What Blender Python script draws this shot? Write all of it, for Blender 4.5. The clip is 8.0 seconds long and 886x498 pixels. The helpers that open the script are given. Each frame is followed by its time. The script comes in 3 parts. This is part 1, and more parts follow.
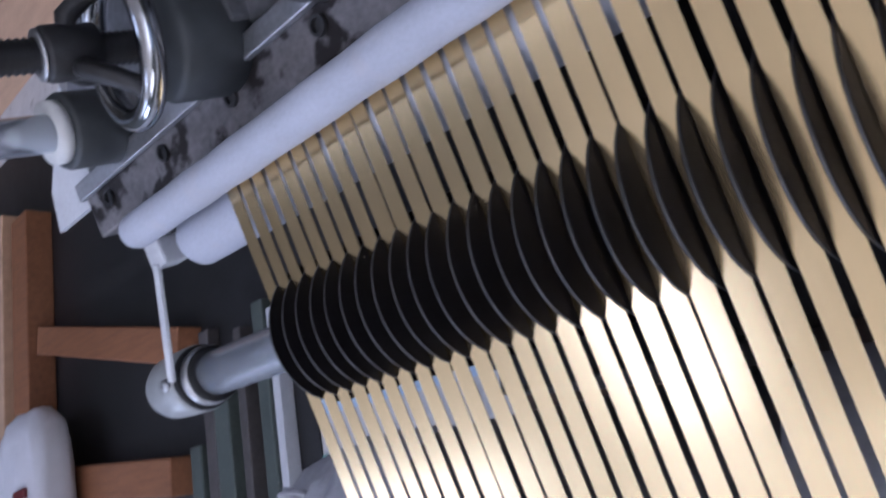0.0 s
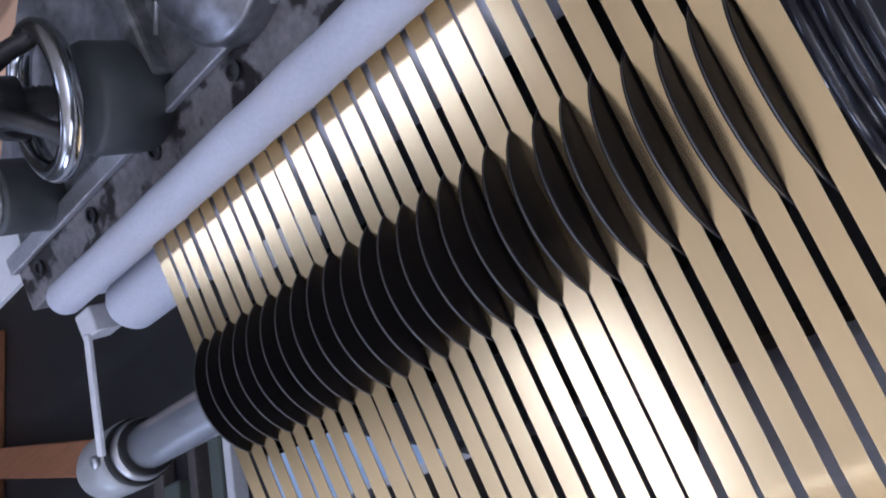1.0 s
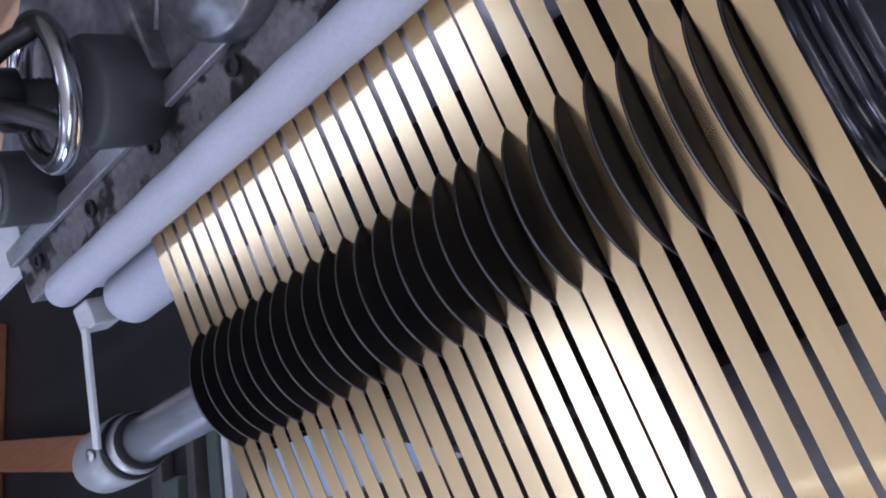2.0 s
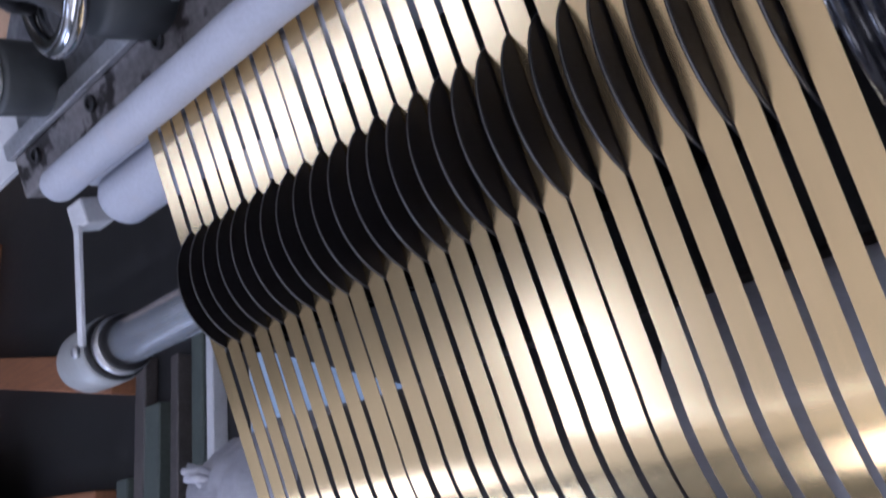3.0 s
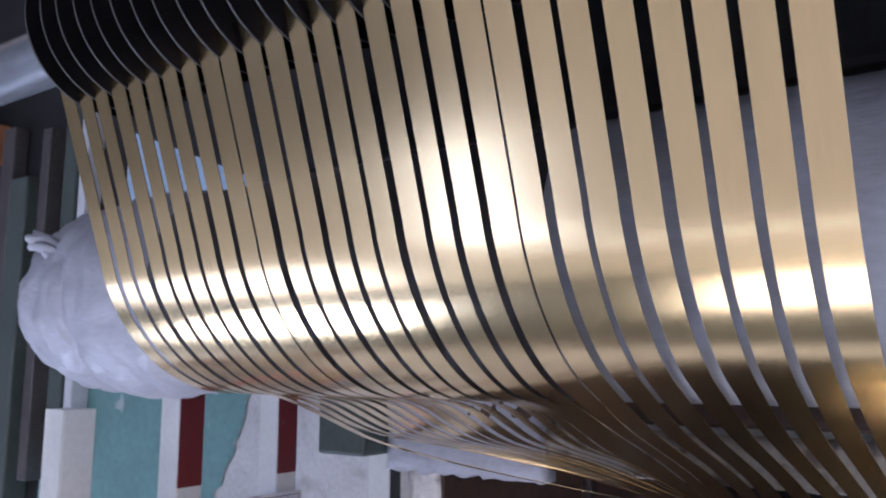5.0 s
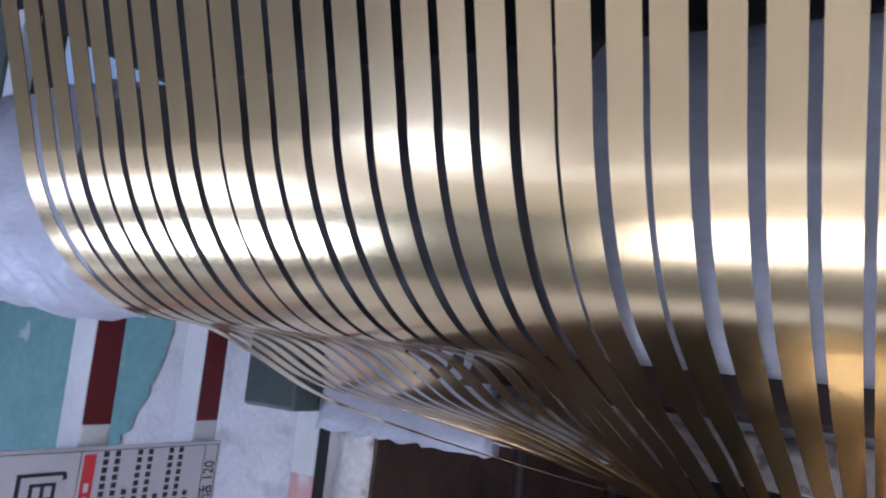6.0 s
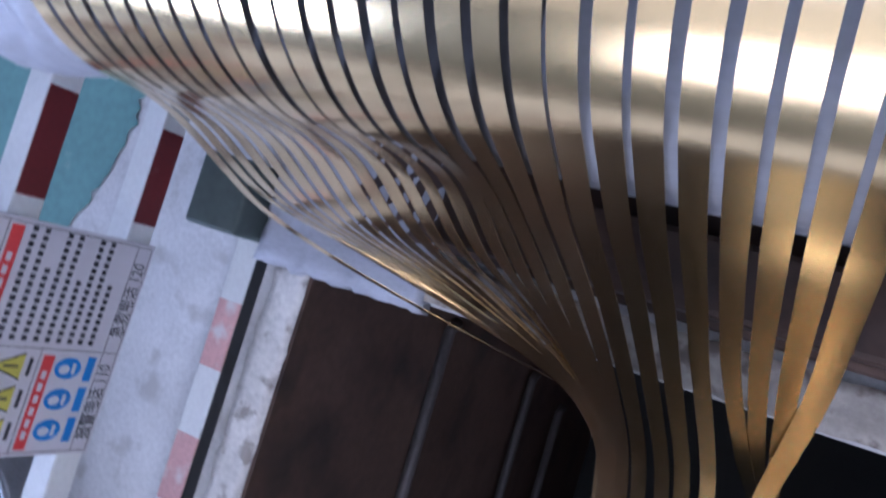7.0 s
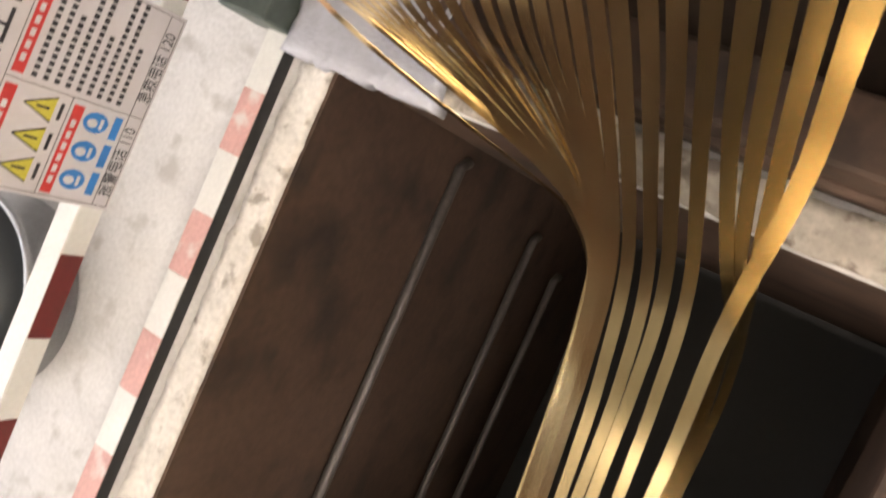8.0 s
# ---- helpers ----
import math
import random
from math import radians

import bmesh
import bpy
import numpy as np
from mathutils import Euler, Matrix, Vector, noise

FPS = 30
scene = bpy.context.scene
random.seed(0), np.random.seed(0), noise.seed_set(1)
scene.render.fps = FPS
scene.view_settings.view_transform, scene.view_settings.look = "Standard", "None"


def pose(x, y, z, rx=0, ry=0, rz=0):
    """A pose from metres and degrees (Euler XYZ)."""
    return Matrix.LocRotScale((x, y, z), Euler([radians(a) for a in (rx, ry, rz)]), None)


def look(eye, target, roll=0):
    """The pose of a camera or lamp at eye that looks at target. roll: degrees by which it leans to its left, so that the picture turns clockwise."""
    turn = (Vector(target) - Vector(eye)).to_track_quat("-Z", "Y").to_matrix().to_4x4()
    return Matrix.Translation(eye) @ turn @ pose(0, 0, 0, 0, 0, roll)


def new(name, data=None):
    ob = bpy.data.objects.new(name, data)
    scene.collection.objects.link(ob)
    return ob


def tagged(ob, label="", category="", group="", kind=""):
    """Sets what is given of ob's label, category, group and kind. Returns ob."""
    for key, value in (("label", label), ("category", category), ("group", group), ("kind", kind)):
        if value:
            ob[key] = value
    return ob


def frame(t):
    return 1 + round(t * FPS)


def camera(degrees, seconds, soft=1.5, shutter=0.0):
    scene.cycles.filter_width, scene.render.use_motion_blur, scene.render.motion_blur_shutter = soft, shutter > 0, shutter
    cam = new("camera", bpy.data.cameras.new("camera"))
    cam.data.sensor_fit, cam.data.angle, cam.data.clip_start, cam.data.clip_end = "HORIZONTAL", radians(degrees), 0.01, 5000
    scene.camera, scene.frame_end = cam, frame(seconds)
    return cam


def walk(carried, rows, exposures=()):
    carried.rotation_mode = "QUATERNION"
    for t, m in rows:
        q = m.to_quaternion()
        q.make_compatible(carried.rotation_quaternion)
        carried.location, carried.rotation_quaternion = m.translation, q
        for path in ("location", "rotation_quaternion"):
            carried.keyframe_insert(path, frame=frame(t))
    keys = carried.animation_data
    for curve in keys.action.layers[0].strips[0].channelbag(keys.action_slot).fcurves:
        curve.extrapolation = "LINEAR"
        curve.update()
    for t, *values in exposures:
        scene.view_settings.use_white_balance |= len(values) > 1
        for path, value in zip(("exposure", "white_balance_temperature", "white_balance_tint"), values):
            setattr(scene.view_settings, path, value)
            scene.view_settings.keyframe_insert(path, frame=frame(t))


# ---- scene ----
# ---- camera ----
cam = camera(57.973, 8.0, soft=2.0, shutter=0.4)
# the strip run slopes down towards the pit; LINE carries the machine's own frame into the hall
LINE = Matrix.Translation((0, -0.645, 0)) @ Matrix.Rotation(radians(18.4), 4, "X") @ Matrix.Translation((0, 0.645, 0))
PATH = [
    (0.0, pose(0.6930, 0.0160, 1.1048, -17.492, 39.009, -28.539)),
    (0.5, pose(0.7122, -0.0310, 1.0902, -12.922, 37.107, -30.946)),
    (1.0, pose(0.7055, -0.0749, 1.0970, -10.539, 36.482, -30.881)),
    (2.5, pose(0.7112, -0.0852, 1.0935, -9.301, 37.398, -27.826)),
    (3.0, pose(0.7003, -0.1299, 1.1001, -8.653, 37.536, -24.052)),
    (3.5, pose(0.6773, -0.1799, 1.0951, -8.113, 37.110, -19.466)),
    (4.0, pose(0.6826, -0.1955, 1.1004, -9.748, 35.572, -15.740)),
    (4.5, pose(0.6960, -0.1492, 1.0739, -14.606, 34.006, -15.115)),
    (6.0, pose(0.5852, -0.2154, 0.9970, -10.530, 29.166, -3.427)),
    (6.5, pose(0.5639, -0.2210, 0.9881, -12.223, 28.433, 1.400)),
    (7.0, pose(0.5993, -0.3049, 0.9989, -9.822, 28.475, 10.022)),
    (7.5, pose(0.5979, -0.3567, 0.9968, -12.011, 28.550, 15.594)),
    (8.0, pose(0.6583, -0.4239, 1.0609, -13.176, 30.473, 17.721)),
]
walk(cam, [(t, LINE @ m) for t, m in PATH], exposures=[(0.0, -0.4, 5250, 24), (4.5, -0.55, 5300, 25), (6.0, -0.45, 4950, 23), (6.5, -0.55, 4750, 23), (7.0, -0.3, 4750, 24), (7.5, 0.55, 6150, 20), (8.0, 0.65, 7300, 16)])

# ---- world and light ----
world = bpy.data.worlds.new("world")
scene.world = world
world.use_nodes = True
wn = world.node_tree.nodes
sky = wn.new("ShaderNodeTexSky")
sky.sky_type, sky.sun_disc = "NISHITA", False
sky.sun_elevation, sky.sun_rotation = radians(48), radians(200)
wn["Background"].inputs[1].default_value = 0.15
world.node_tree.links.new(sky.outputs[0], wn["Background"].inputs[0])
SUN = bpy.data.lights.new("sun", "SUN")
SUN.energy, SUN.angle, SUN.color = 2.0, radians(0.6), (1, 0.95, 0.88)
new("sun", SUN).matrix_world = look((0, -4, 5), (0, 0, 0.5))


def area_lamp(name, x, y, z, sx, sy, watts, color, aim):
    d = bpy.data.lights.new(name, "AREA")
    d.shape, d.size, d.size_y, d.energy, d.color = "RECTANGLE", sx, sy, watts, color
    ob = new(name, d)
    ob.matrix_world = look((x, y, z), aim)
    return ob


ROOF = 4.3
COOL = (0.86, 0.92, 1.0)
# skylights in the roof (x0, x1, y0, y1, watts), and the window in the wall
SKYLIGHTS = ((-2.32, -1.62, -3.0, -1.52, 15), (-4.6, -1.2, 0.08, 0.5, 21), (-8.2, -3.9, -5.2, -3.2, 110), (-2.5, 0.5, -3.5, -3.3, 5))
for x0, x1, y0, y1, watts in SKYLIGHTS:
    cx, cy = (x0 + x1) / 2, (y0 + y1) / 2
    lamp = area_lamp("skylight_lamp", cx, cy, ROOF - 0.03, x1 - x0, y1 - y0, watts, COOL, (cx, cy, 0))
    lamp.matrix_world = pose(cx, cy, ROOF - 0.03)
window = area_lamp("window_or_fill_lamp", -5.4, -5.92, 2.3, 2.8, 1.6, 185, (0.88, 0.93, 1.0), (-4.4, 0, 3.2))
# added warm fill that brightens the strips hanging in the pit
pit_fill = area_lamp("window_or_fill_lamp", 0.6, -5.92, 2.95, 3.6, 1.9, 105, (1.0, 0.91, 0.74), (0.6, 0, 2.95))
# added fill from the east, aimed up to brighten the cream roof
roof_fill = area_lamp("window_or_fill_lamp", 6.92, -2.4, 2.3, 4.4, 1.6, 440, (0.95, 0.96, 1.0), (3.4, -2.4, 6.4))
roof_fill.data.spread = radians(105)


# ---- materials ----
def surface(name, color, rough=0.6, metal=0.0, vary=0.25, scale=8.0, fine=60.0, bump=0.15, stretch=(1, 1, 1), second=None, edge=0.5, spread=0.08, rvar=0.15, per_piece=0.0):
    """Two scales of noise over a base colour; second: colour of stains with their own shape."""
    m = bpy.data.materials.new(name)
    m.use_nodes = True
    n, l = m.node_tree.nodes, m.node_tree.links
    b = n["Principled BSDF"]
    b.inputs["Metallic"].default_value = metal
    tc = n.new("ShaderNodeTexCoord")
    mp = n.new("ShaderNodeMapping")
    mp.inputs["Scale"].default_value = stretch
    l.new(tc.outputs["Object"], mp.inputs["Vector"])
    big, small = n.new("ShaderNodeTexNoise"), n.new("ShaderNodeTexNoise")
    big.inputs["Scale"].default_value, small.inputs["Scale"].default_value = scale, fine
    big.inputs["Detail"].default_value, small.inputs["Detail"].default_value = 5, 4
    l.new(mp.outputs[0], big.inputs["Vector"])
    l.new(mp.outputs[0], small.inputs["Vector"])
    mix = n.new("ShaderNodeMath")
    mix.operation = "MULTIPLY_ADD"
    mix.inputs[1].default_value = 0.5
    l.new(small.outputs[0], mix.inputs[0])
    half = n.new("ShaderNodeMath")
    half.operation = "MULTIPLY"
    half.inputs[1].default_value = 0.5
    l.new(big.outputs[0], half.inputs[0])
    l.new(half.outputs[0], mix.inputs[2])
    ramp = n.new("ShaderNodeValToRGB")
    ramp.color_ramp.elements[0].position, ramp.color_ramp.elements[1].position = 0.3, 0.7
    ramp.color_ramp.elements[0].color = (*[c * (1 - vary) for c in color], 1)
    ramp.color_ramp.elements[1].color = (*[min(1, c * (1 + vary * 0.7)) for c in color], 1)
    l.new(mix.outputs[0], ramp.inputs[0])
    out = ramp.outputs[0]
    if second:
        st = n.new("ShaderNodeTexNoise")
        st.inputs["Scale"].default_value, st.inputs["Detail"].default_value = scale * 1.7, 7
        l.new(mp.outputs[0], st.inputs["Vector"])
        rr = n.new("ShaderNodeValToRGB")
        rr.color_ramp.elements[0].position, rr.color_ramp.elements[1].position = edge, edge + spread
        l.new(st.outputs[0], rr.inputs[0])
        mc = n.new("ShaderNodeMixRGB")
        mc.inputs[2].default_value = (*second, 1)
        l.new(rr.outputs[0], mc.inputs[0])
        l.new(out, mc.inputs[1])
        out = mc.outputs[0]
    if per_piece:
        oi = n.new("ShaderNodeObjectInfo")
        hs = n.new("ShaderNodeHueSaturation")
        mr = n.new("ShaderNodeMapRange")
        mr.inputs[3].default_value, mr.inputs[4].default_value = 1 - per_piece, 1 + per_piece
        l.new(oi.outputs["Random"], mr.inputs[0])
        l.new(mr.outputs[0], hs.inputs["Value"])
        l.new(out, hs.inputs["Color"])
        out = hs.outputs[0]
    l.new(out, b.inputs["Base Color"])
    rm = n.new("ShaderNodeMapRange")
    rm.inputs[3].default_value, rm.inputs[4].default_value = max(0.02, rough - rvar), min(1, rough + rvar)
    l.new(mix.outputs[0], rm.inputs[0])
    l.new(rm.outputs[0], b.inputs["Roughness"])
    if bump:
        bp = n.new("ShaderNodeBump")
        bp.inputs["Strength"].default_value, bp.inputs["Distance"].default_value = bump, 0.002
        l.new(mix.outputs[0], bp.inputs["Height"])
        l.new(bp.outputs[0], b.inputs["Normal"])
    return m


BRASS = surface("rolled_brass", (0.92, 0.715, 0.40), 0.20, 1.0, 0.05, 5, 40, 0.02, (12, 0.8, 12), rvar=0.03, per_piece=0.03)
DISC = surface("black_disc", (0.009, 0.0085, 0.010), 0.5, 0.0, 0.3, 20, 200, 0.06)
DISC.node_tree.nodes["Principled BSDF"].inputs["Specular IOR Level"].default_value = 0.1
RIM = surface("worn_rim_steel", (0.16, 0.157, 0.155), 0.4, 1.0, 0.2, 60, 300, 0.05)
CHROME = surface("polished_shaft", (0.80, 0.86, 0.96), 0.24, 0.8, 0.05, 12, 120, 0.005, (1, 1, 6), rvar=0.06)
POLISH = surface("polished_steel", (0.42, 0.43, 0.45), 0.16, 1.0, 0.15, 12, 120, 0.03, rvar=0.06)
CASTCAP = surface("grey_cast_paint", (0.36, 0.38, 0.39), 0.42, 0.2, 0.15, 25, 140, 0.08)
RUBBER = surface("black_rubber", (0.008, 0.008, 0.009), 0.7, 0.0, 0.2, 30, 200, 0.05)
FELT = surface("pale_felt_sleeve", (0.47, 0.50, 0.58), 0.9, 0.0, 0.12, 14, 260, 0.35, second=(0.5, 0.5, 0.55), edge=0.6, spread=0.2)
WRAP = surface("white_plastic_wrap", (0.46, 0.475, 0.54), 0.38, 0.0, 0.16, 14, 70, 1.0, (1, 2.5, 2.5))
SHELL = surface("dark_roller_face", (0.10, 0.095, 0.10), 0.45, 0.2, 0.3, 12, 90, 0.1)
ZINC = surface("bare_steel", (0.5, 0.51, 0.53), 0.35, 0.9, 0.25, 25, 180, 0.1)
WHITEBAR = surface("white_painted_bar", (0.62, 0.64, 0.68), 0.4, 0.0, 0.12, 30, 160, 0.08)
HOUSING = surface("worn_machine_paint", (0.20, 0.205, 0.22), 0.34, 0.7, 0.5, 7, 80, 0.2, second=(0.58, 0.58, 0.63), edge=0.55, spread=0.22)
RUSTY = surface("scuffed_rusty_steel", (0.21, 0.20, 0.205), 0.5, 0.5, 0.5, 14, 120, 0.5, second=(0.022, 0.018, 0.017), edge=0.50, spread=0.07)
DARK = surface("oily_dark_steel", (0.035, 0.035, 0.037), 0.45, 0.4, 0.4, 12, 90, 0.15)
GREENGREY = surface("green_grey_paint", (0.085, 0.105, 0.095), 0.5, 0.1, 0.25, 9, 70, 0.1)
GREYCYL = surface("dark_slate_casting", (0.05, 0.056, 0.06), 0.5, 0.0, 0.15, 20, 120, 0.05)
BLACKPAINT = surface("gloss_black_cover", (0.012, 0.012, 0.016), 0.16, 0.0, 0.3, 9, 60, 0.04)
CONCRETE = surface("white_concrete", (0.64, 0.635, 0.635), 0.75, 0.0, 0.2, 9, 110, 0.6, second=(0.47, 0.46, 0.45), edge=0.57, spread=0.12)
ROUGHCON = surface("broken_concrete", (0.70, 0.68, 0.65), 0.9, 0.0, 0.3, 14, 90, 0.8, second=(0.33, 0.30, 0.27), edge=0.58, spread=0.10)
# the broken concrete again, darkened to put the lip's shade into its colour
SHADEDCON = surface("shaded_stained_concrete", (0.42, 0.38, 0.33), 0.9, 0.0, 0.35, 14, 90, 0.8, second=(0.16, 0.13, 0.11), edge=0.52, spread=0.10)
TEAL = surface("green_floor_paint", (0.17, 0.33, 0.32), 0.5, 0.0, 0.2, 6, 60, 0.2, second=(0.42, 0.5, 0.5), edge=0.63, spread=0.06)
WOOD = surface("orange_brown_timber", (0.27, 0.115, 0.05), 0.65, 0.0, 0.35, 6, 60, 0.3, (1, 9, 9))
PALEWOOD = surface("pale_plywood", (0.55, 0.36, 0.23), 0.6, 0.0, 0.2, 5, 50, 0.2, (1, 6, 6))
PITWALL = surface("rusty_pit_lining", (0.09, 0.054, 0.039), 0.7, 0.1, 0.45, 4, 50, 0.4, second=(0.035, 0.024, 0.02), edge=0.5, spread=0.2)
PITDARK = surface("near_black_pit_bottom", (0.012, 0.012, 0.013), 0.6, 0.0, 0.4, 5, 40, 0.3)
REDP = surface("dull_red_paint", (0.14, 0.016, 0.018), 0.5, 0.0, 0.25, 12, 120, 0.1, second=(0.2, 0.09, 0.085), edge=0.64, spread=0.15)
PINK = surface("worn_faded_red_paint", (0.62, 0.36, 0.34), 0.55, 0.0, 0.2, 14, 120, 0.1, second=(0.68, 0.62, 0.6), edge=0.55, spread=0.15)
WHITEP = surface("white_gloss_paint", (0.72, 0.73, 0.72), 0.4, 0.0, 0.1, 12, 120, 0.1)
PIPE = surface("grey_pipe", (0.11, 0.10, 0.098), 0.45, 0.3, 0.3, 12, 90, 0.1)
SIGNW = surface("sign_board", (0.60, 0.58, 0.62), 0.35, 0.0, 0.05, 10, 80, 0.03)
INK = surface("black_print", (0.03, 0.03, 0.04), 0.5, 0.0, 0.1, 40, 200, 0)
SIGNRED = surface("red_print", (0.62, 0.05, 0.05), 0.45, 0.0, 0.1, 40, 200, 0)
SIGNBLUE = surface("blue_print", (0.03, 0.22, 0.62), 0.45, 0.0, 0.1, 40, 200, 0)
SIGNYEL = surface("yellow_print", (0.58, 0.52, 0.08), 0.45, 0.0, 0.1, 40, 200, 0)
WALLP = surface("dark_unseen_wall", (0.16, 0.165, 0.15), 0.8, 0.0, 0.1, 2, 30, 0.1)
ROOFDARK = surface("darker_roof_sheet", (0.25, 0.23, 0.195), 0.7, 0.2, 0.2, 2, 20, 0.1)
CEIL = surface("cream_roof_panels", (0.80, 0.75, 0.66), 0.8, 0.0, 0.1, 1.5, 20, 0.1)
DAYLITFLOOR = surface("pale_blue_daylight", (0.50, 0.66, 0.86), 0.3, 0.0, 0.12, 9, 70, 0.3)
BAGW = surface("woven_sack", (0.68, 0.68, 0.72), 0.6, 0.0, 0.1, 12, 300, 0.3)


# ---- mesh tools ----
def finish(name, bm, material, parent=None, label="", smooth=False, materials=()):
    me = bpy.data.meshes.new(name)
    bmesh.ops.recalc_face_normals(bm, faces=bm.faces)
    bm.to_mesh(me)
    bm.free()
    for mm in (materials or (material,)):
        me.materials.append(mm)
    if smooth:
        for p in me.polygons:
            p.use_smooth = True
    ob = new(name, me)
    if parent:
        ob.parent = parent
    if label:
        ob["label"] = label
    return ob


def part(name, bm, material, parent, label="", smooth=False):
    return finish(name, bm, material, parent, label, smooth)


def box(bm, x0, x1, y0, y1, z0, z1, bevel=0.0, m=None):
    t = Matrix.LocRotScale(((x0 + x1) / 2, (y0 + y1) / 2, (z0 + z1) / 2), None, (x1 - x0, y1 - y0, z1 - z0))
    r = bmesh.ops.create_cube(bm, size=1, matrix=(m @ t) if m else t)
    if bevel:
        edges = {e for v in r["verts"] for e in v.link_edges}
        bmesh.ops.bevel(bm, geom=list(edges), offset=bevel, segments=2, affect="EDGES", profile=0.5)
    return bm


def lathe(bm, profile, m, seg=48, closed=False):
    """Turn (radius, along) points about the z axis of m."""
    rings = []
    for r, h in profile:
        rings.append([bm.verts.new(m @ Vector((r * math.cos(2 * math.pi * k / seg), r * math.sin(2 * math.pi * k / seg), h))) for k in range(seg)])
    for a, b in zip(rings, rings[1:]):
        for k in range(seg):
            bm.faces.new((a[k], a[(k + 1) % seg], b[(k + 1) % seg], b[k]))
    if not closed:
        bm.faces.new(rings[0])
        bm.faces.new(rings[-1])
    else:
        a, b = rings[-1], rings[0]
        for k in range(seg):
            bm.faces.new((a[k], a[(k + 1) % seg], b[(k + 1) % seg], b[k]))
    return bm


def along_x(x, y, z):
    """A frame whose z axis runs along world x."""
    return Matrix.Translation((x, y, z)) @ Euler((0, radians(90), 0)).to_matrix().to_4x4()


def tube_path(bm, pts, r, seg=12):
    rings = []
    for i, p in enumerate(pts):
        a, b = pts[max(0, i - 1)], pts[min(len(pts) - 1, i + 1)]
        t = (Vector(b) - Vector(a)).normalized()
        u = t.cross(Vector((0, 0, 1)))
        if u.length < 0.05:
            u = t.cross(Vector((0, 1, 0)))
        u.normalize()
        w = t.cross(u)
        rings.append([bm.verts.new(Vector(p) + r * (math.cos(2 * math.pi * k / seg) * u + math.sin(2 * math.pi * k / seg) * w)) for k in range(seg)])
    for a, b in zip(rings, rings[1:]):
        for k in range(seg):
            bm.faces.new((a[k], a[(k + 1) % seg], b[(k + 1) % seg], b[k]))
    bm.faces.new(rings[0])
    bm.faces.new(rings[-1])
    return bm


def empty(name, m, label, category, group="", kind=""):
    ob = new(name)
    ob.matrix_world = m
    return tagged(ob, label, category, group, kind)


WEB = 0.6          # height of the strip run above the floor
PITCH = 0.024
# the spacers on the shaft are not quite even: each disc's place, with its offset in millimetres
OFFSETS = (-0.9, -0.4, -0.4, 0.5, 0, 0, 0, 0.1, 0.9, 0.6, 0.6, 1.6, 1.1, 0.7, 0, -0.3, -1.1, -1.3, -1.4, -1.4, -1.6, -1.2, 0.6, 1.4, 1.1, 0.8)
STATION = [k * PITCH + o * 0.001 for k, o in enumerate(OFFSETS)]
BENDY, BENDR = -0.2186, 0.175      # the strips bend in a wider arc than the roller under them
BENDZ = WEB - BENDR - 0.0008
ROLLR = 0.112
ROLLY, ROLLZ = BENDY - (BENDR - ROLLR) * math.sin(radians(66)), BENDZ + (BENDR - ROLLR) * math.cos(radians(66))
EDGE = Vector((0, -1, 0))   # run of the pit's side and of the guard rail


